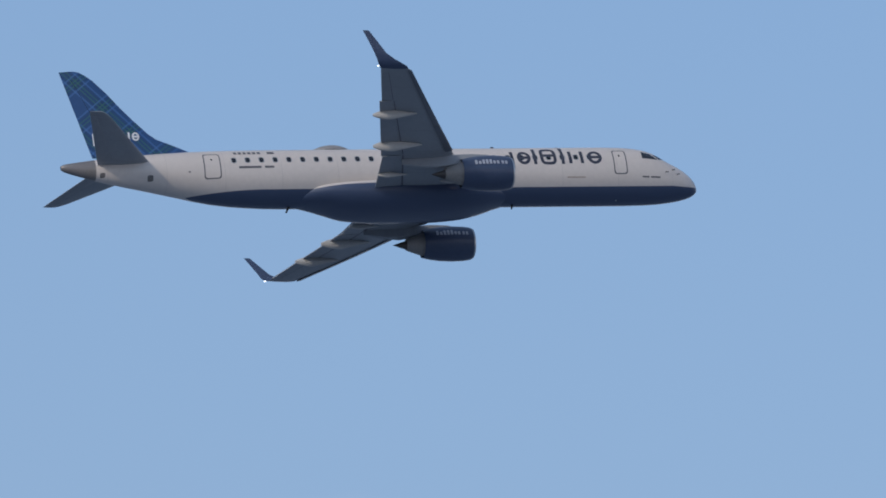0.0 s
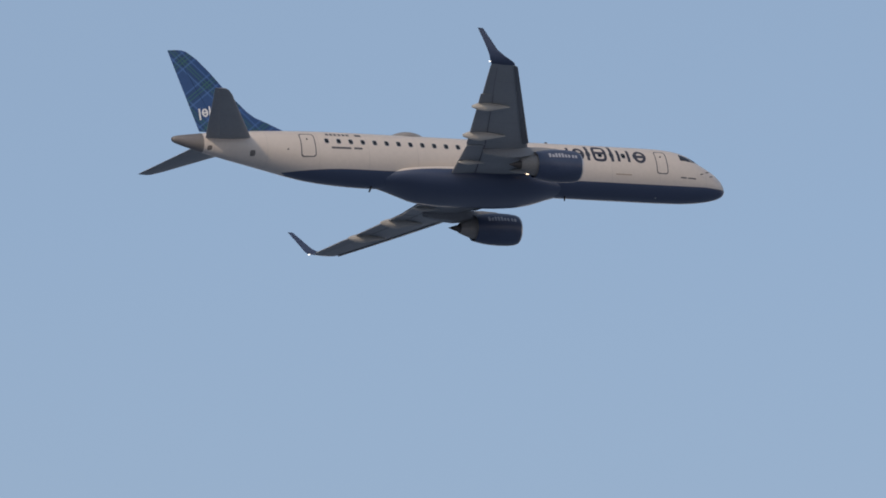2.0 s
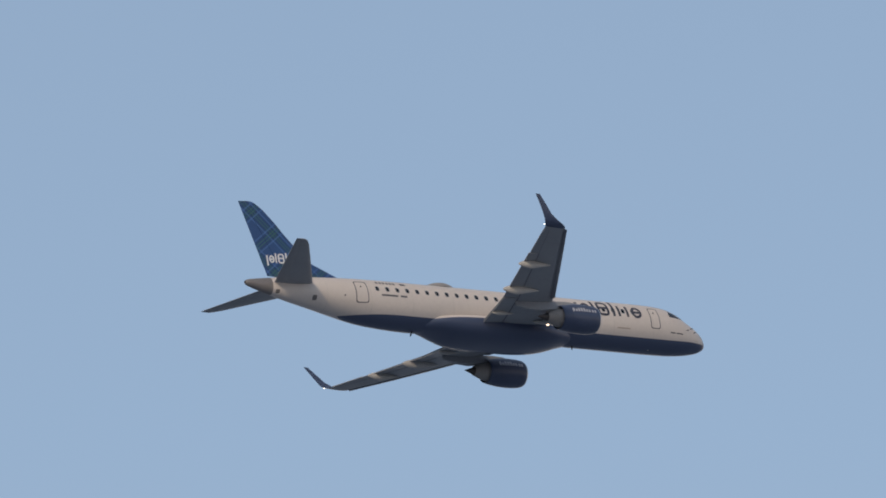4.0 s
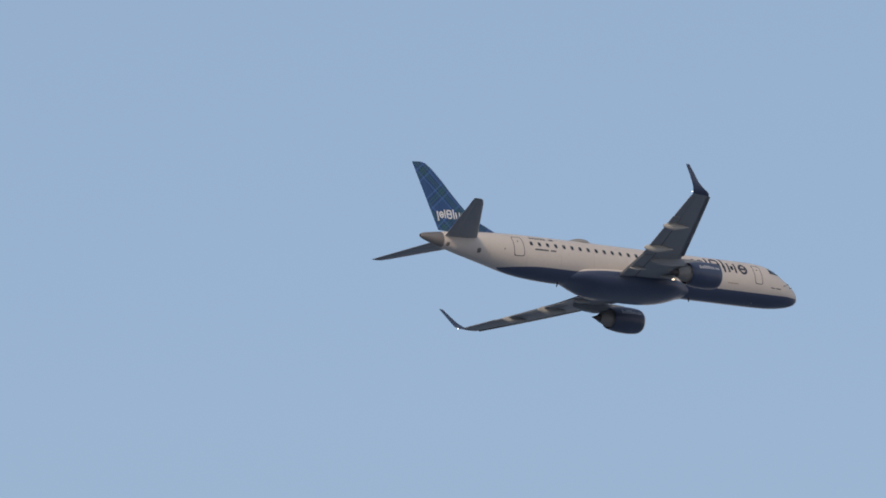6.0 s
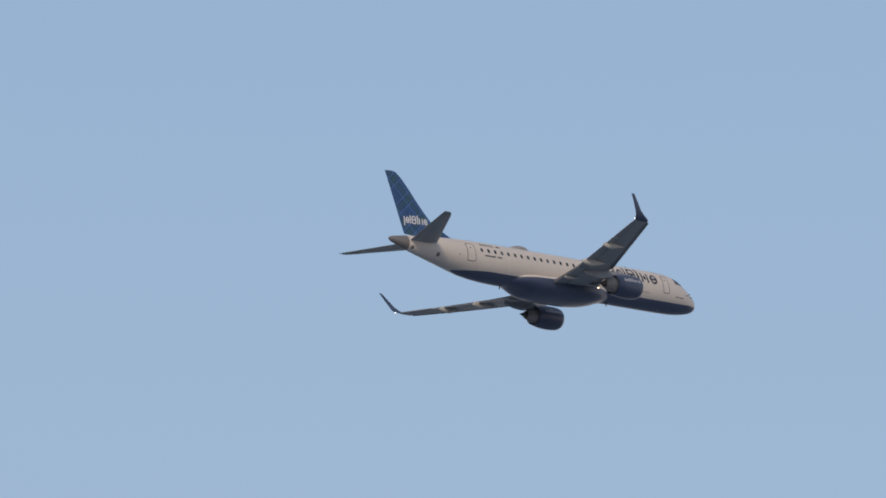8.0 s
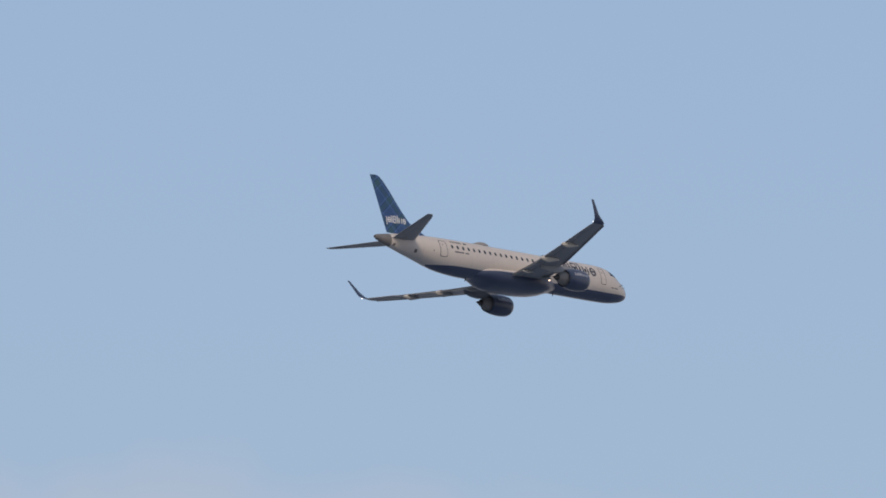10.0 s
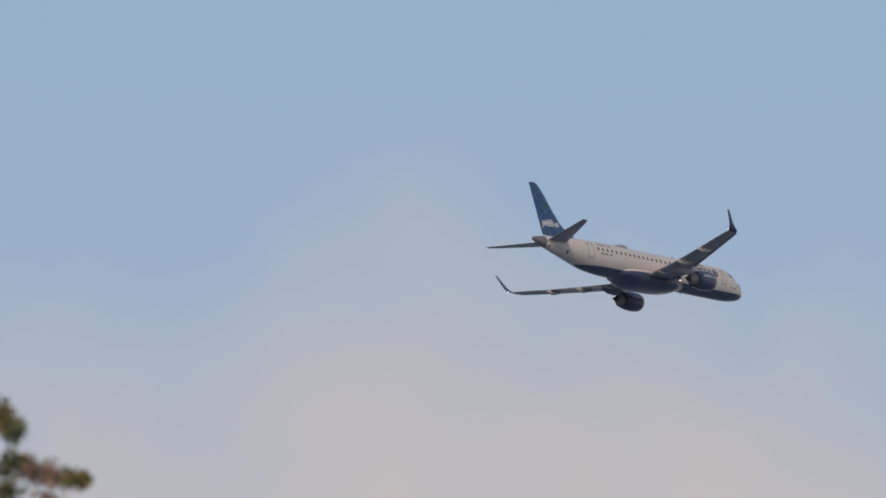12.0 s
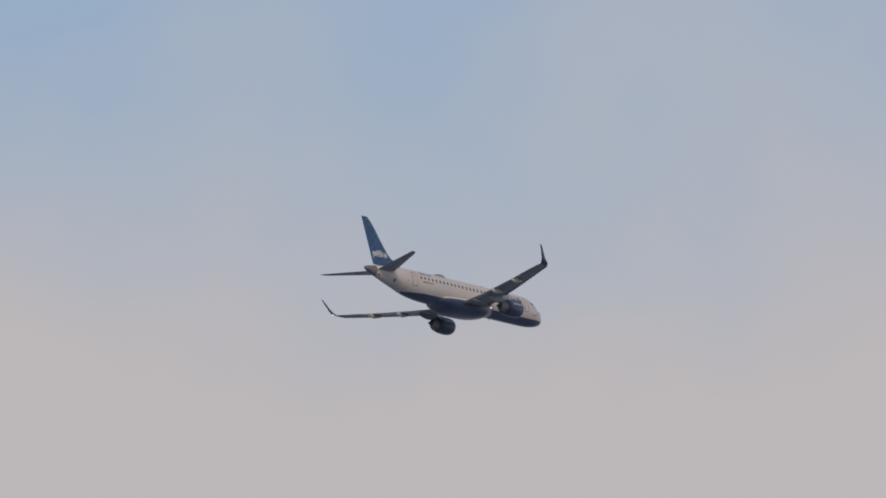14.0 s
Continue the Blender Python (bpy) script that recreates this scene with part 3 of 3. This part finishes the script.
def fin_side(side):
    def place(u, v, lift):
        x, z = u, v
        le = float(np.interp(z, [q for q, _ in FIN_LE], [q for _, q in FIN_LE]))
        f = min(1.0, max(0.0, (le - x) / (le - fin_te(z))))
        return (x, side * ((0.52 - 0.047 * z) * float(np.interp(f, [q for q, _ in FOIL], [q for _, q in FOIL])) + 0.010 + lift), z)
    return place


def cowl_side(cy, side):
    def place(u, v, lift):
        r = spline(COWL, -12.00 - u)[0] + lift
        a = radians(90) - v / 0.95
        return (u, cy + side * r * math.sin(a), -1.80 + r * math.cos(a))
    return place


def mirrored(place, middle):
    """The same surface read from nose to tail, so that the marks run the right way on the port side."""
    return lambda u, v, lift: place(2 * middle - u, v, lift)


for side in (-1, 1):
    def hull_side(u, v, lift, side=side):
        return skin(u, v, side, lift)
    word_mark(-11.14, 0.20, 0.88, 0.88, 0.175, hull_side if side < 0 else mirrored(hull_side, -8.5), mark_grey, fuselage)
    f = fin_side(side)
    word_mark(-34.45, 2.46, 0.435, 0.53, 0.10, f if side < 0 else mirrored(f, -32.9), mark_white, fin)
    for e, cy in zip(engines, (-4.5, 4.5)):
        c = cowl_side(cy, side)
        for i in range(9):
            u = -14.25 + 0.205 * i + (0.06 if i > 6 else 0)
            tall = 0.30 if i in (0, 2, 3, 4) else 0.21
            stroke("wordmark_bar", [(u + 0.05, 0.12), (u + 0.05, 0.12 + tall)], False, 0.13, c, mark_pale, e)

# aerials, radome and probes
rings = []
for i in range(17):
    t = i / 16
    s = 19.65 + 2.4 * t
    h = 0.36 * math.sin(math.pi * max(0.02, min(0.98, t))) ** 0.7
    rings.append([(-s, 0.62 * math.sin(math.pi * min(0.98, max(0.02, t))) ** 0.5 * math.cos(math.pi * k / 10), 1.66 + (h + 0.09) * math.sin(math.pi * k / 10)) for k in range(11)])
part("radome", loft(rings), radome_shaded, fuselage, "low domed radome on the hull's crown, shade put into its grey")


def blade(x, z, h, sweep, chord, name="blade_aerial"):
    s = 1 if h > 0 else -1
    rings = [foil((x, 0, z), (x - chord, 0, z), 0.05, (0, 1, 0)), foil((x - sweep, 0, z + h), (x - sweep - chord * 0.6, 0, z + h), 0.03, (0, 1, 0))]
    part(name, loft(rings), dark_gap, fuselage)


blade(-23.55, -1.52, -0.44, 0.26, 0.17)
blade(-10.72, -1.52, -0.34, 0.10, 0.15)
blade(-11.3, 1.72, 0.28, 0.12, 0.30)
blade(-7.6, 1.72, 0.22, 0.10, 0.28)
for side in (-1, 1):
    for x, z in ((-1.55, -0.05), (-1.30, -0.30), (-2.0, -0.25)):
        p = Vector(skin(x, z, side, 0.0))
        bm = loft([[(p.x + dx, p.y + side * dy, p.z + dz) for dz in (-0.02, 0.02)] + [(p.x + dx, p.y + side * (dy + 0.03), p.z + dz) for dz in (0.02, -0.02)] for dx, dy in ((0.0, -0.02), (-0.05, 0.08), (0.12, 0.10))])
        part("pitot_probe", bm, dark_gap, fuselage)
# starboard pod added to carry the lamp, both placed to fit the camera's view
for w, side in zip(wings[:1], (-1,)):
    rings = []
    for dx, r in ((0.0, 0.02), (0.08, 0.09), (0.25, 0.13), (0.6, 0.14), (1.1, 0.09), (1.5, 0.02)):
        rings.append([(-14.05 - dx, side * 2.45 + r * math.sin(k * math.pi / 6), -1.21 - 0.03 * dx + r * 1.25 * math.cos(k * math.pi / 6)) for k in range(12)])
    pod = part("added_lamp_pod", loft(rings), fairing_paint, w, "pale pod added under the wing root to carry the lamp")
    bm = bmesh.new()
    bmesh.ops.create_icosphere(bm, subdivisions=2, radius=0.085, matrix=Matrix.Translation((-14.34, side * 2.45, -1.38)) @ Matrix.Diagonal((1.4, 1, 0.8, 1)))
    part("landing_lamp", bm, lamp_warm, pod, "warm lit landing lamp")
for x in (-4.87,):
    bm = bmesh.new()
    bmesh.ops.create_icosphere(bm, subdivisions=1, radius=0.05, matrix=Matrix.Translation((x, -0.35, -1.54)))
    part("drain_mast", bm, frame_grey, fuselage)

# ---- ground ----
bm = bmesh.new()
bmesh.ops.create_grid(bm, x_segments=48, y_segments=48, size=4500)
for v in bm.verts:
    r = v.co.length
    v.co.z = 0.0 if r < 200 else 3.0 * noise.noise(v.co * 0.0011)
g = part("ground", bm, hazed_ground, None, "", smooth=True)
tagged(g, "wide flat ground reaching to the horizon, haze put into its blue-grey colour", "ground", kind="structure")

# ---- the tree whose top shows ----
TREE = Vector((48.048, 35.938, 0.0))
TOP = 17.502


def limb(bm, a, b, r0, r1, n=8):
    a, b = Vector(a), Vector(b)
    q = (b - a).to_track_quat("Z", "Y").to_matrix()
    rings = []
    for t in (0, 0.33, 0.66, 1):
        off = Vector((noise.noise(a + Vector((t, 0, 0))), noise.noise(b + Vector((0, t, 0))), 0)) * 0.06 * (b - a).length * math.sin(math.pi * t)
        c, r = a.lerp(b, t) + off, r0 + (r1 - r0) * t
        rings.append([c + q @ Vector((r * math.cos(2 * math.pi * k / n), r * math.sin(2 * math.pi * k / n), 0)) for k in range(n)])
    loft(rings, bm=bm)


def tree():
    rnd = random.Random(7)
    t = tagged(new("tree"), "tall tree with olive and russet leaf clumps at its top", "tree")
    t.location = TREE
    bm = bmesh.new()
    pts = [Vector((0, 0, 0)), Vector((0.12, 0.05, 5)), Vector((-0.08, 0.1, 10)), Vector((0.05, -0.05, 14.2)), Vector((0.03, 0.0, 16.5)), Vector((0, 0, TOP - 0.1))]
    for (a, b), (r0, r1) in zip(zip(pts, pts[1:]), ((0.24, 0.19), (0.19, 0.13), (0.13, 0.07), (0.05, 0.014), (0.014, 0.004))):
        limb(bm, a, b, r0, r1, 12)
    part("trunk", bm, bark, t, "grey-brown tapered trunk")
    tips = []
    bm = bmesh.new()
    for i in range(46):
        h = 4.5 + 12.0 * (i / 45) ** 0.85
        reach = 0.30 + (TOP - h) * 0.27 * rnd.uniform(0.7, 1.1)
        reach = min(reach, 2.6)
        a = i * 2.4 + rnd.uniform(-0.4, 0.4)
        k = next(j for j in range(len(pts) - 1) if pts[j + 1].z >= h)
        f = (h - pts[k].z) / (pts[k + 1].z - pts[k].z)
        o = pts[k].lerp(pts[k + 1], f)
        e = o + Vector((math.cos(a) * reach, math.sin(a) * reach, reach * rnd.uniform(0.25, 0.6)))
        e.z = min(e.z, TOP - 0.35 - 0.9 * math.hypot(e.x, e.y) * 0.5)
        limb(bm, o, e, 0.012 + 0.014 * reach, 0.006, 6)
        for m in range(5):
            tips.append((o.lerp(e, 0.35 + 0.16 * m) + Vector((rnd.uniform(-0.25, 0.25), rnd.uniform(-0.25, 0.25), rnd.uniform(-0.1, 0.15))) * (0.3 + reach * 0.3), 0.10 + 0.05 * reach))
    part("limbs", bm, bark, t, "thin branching limbs")
    side = Vector((math.sin(radians(36.77)), -math.cos(radians(36.77)), 0))
    tips = [(c, r, rnd.choice((0, 1, 2, 2))) for c, r in tips]
    tips += [(Vector((0, 0, TOP + 0.0)) - side * 0.03, 0.065, 0), (Vector((0, 0, TOP - 0.045)), 0.07, 0), (Vector((0, 0, TOP - 0.085)) + side * 0.03, 0.06, 2)]
    tips += [(side * d + Vector((0, 0, TOP - h)), r, k) for k, (d, h, r) in zip((2, 2, 1, 1, 0, 1, 2, 1, 1, 0), ((-0.08, 0.26, 0.065), (0.02, 0.23, 0.07), (0.10, 0.255, 0.08), (0.18, 0.275, 0.07), (0.27, 0.30, 0.055), (-0.15, 0.29, 0.05), (0.0, 0.36, 0.09), (-0.1, 0.4, 0.09), (0.18, 0.42, 0.09), (0.33, 0.30, 0.04)))]
    bm = bmesh.new()
    for c, r, leaf in tips:
        for _ in range(260 if r < 0.095 else 60):
            d = Vector((rnd.gauss(0, 1), rnd.gauss(0, 1), rnd.gauss(0, 1))).normalized() * r * rnd.uniform(0.2, 1.0)
            q = Euler((rnd.uniform(0, 6.3), rnd.uniform(-0.9, 0.9), rnd.uniform(0, 6.3))).to_matrix()
            L = rnd.uniform(0.014, 0.028)
            vs = [bm.verts.new(c + d + q @ Vector(v) * L) for v in ((0, 0, 0), (0.5, 0.42, 0.1), (1.25, 0, -0.08), (0.5, -0.42, 0.1))]
            f = bm.faces.new(vs)
            f.material_index = leaf if rnd.random() < 0.75 else rnd.randrange(3)
    part("crown", bm, [leaf_a, leaf_b, leaf_c], t, "olive and russet leaves in ragged clumps", smooth=False)
    return t


tree()


# ---- what moves ----
FLIGHT = [  # seconds, place of the nose, roll, pitch and heading of the airliner
    (0, 202.711, 729.976, 238.684, -9.252, -5.119, 0.335),
    (0.5, 241.443, 730.992, 248.470, -8.844, -5.018, -0.049),
    (1, 280.280, 732.086, 257.930, -8.542, -5.027, -0.021),
    (1.5, 319.221, 733.258, 267.064, -8.423, -5.041, -0.149),
    (2, 358.267, 734.508, 275.871, -8.379, -5.187, -0.172),
    (2.5, 397.418, 735.836, 284.353, -8.417, -5.343, -0.173),
    (3.25, 456.340, 737.973, 296.464, -8.085, -5.590, -0.099),
    (4, 515.498, 740.286, 307.842, -7.750, -5.824, -0.028),
    (5, 594.742, 743.641, 321.871, -7.298, -6.112, 0.066),
    (5.5, 634.521, 745.436, 328.397, -7.237, -6.050, -0.066),
    (6, 674.405, 747.308, 334.597, -7.213, -5.980, -0.137),
    (6.5, 714.394, 749.258, 340.470, -7.073, -5.923, -0.354),
    (7, 754.487, 751.287, 346.018, -6.418, -6.196, -0.411),
    (7.5, 794.685, 753.392, 351.239, -5.794, -6.374, -0.565),
    (8, 834.988, 755.576, 356.135, -5.285, -6.762, -0.478),
    (8.75, 895.638, 758.998, 362.867, -5.055, -6.671, -0.494),
    (9.5, 956.524, 762.594, 368.866, -4.846, -6.647, -0.427),
    (10.5, 1038.072, 767.662, 376.088, -4.624, -6.522, -0.367),
    (11, 1079.003, 770.313, 379.712, -4.706, -6.433, -0.319),
    (11.5, 1120.038, 773.042, 382.811, -4.788, -6.172, -0.447),
    (12, 1161.179, 775.848, 383.039, -4.906, -5.912, -0.575),
    (12.5, 1202.424, 778.732, 385.202, -4.895, -5.694, -0.564),
    (13, 1243.774, 781.694, 387.159, -4.816, -5.460, -0.552),
    (13.5, 1285.228, 784.734, 388.469, -4.860, -4.949, -0.580),
    (14, 1326.788, 787.852, 389.452, -4.696, -4.630, -0.609),
]


def motions():
    walk(airliner, [(t, pose(*place)) for t, *place in FLIGHT])


motions()
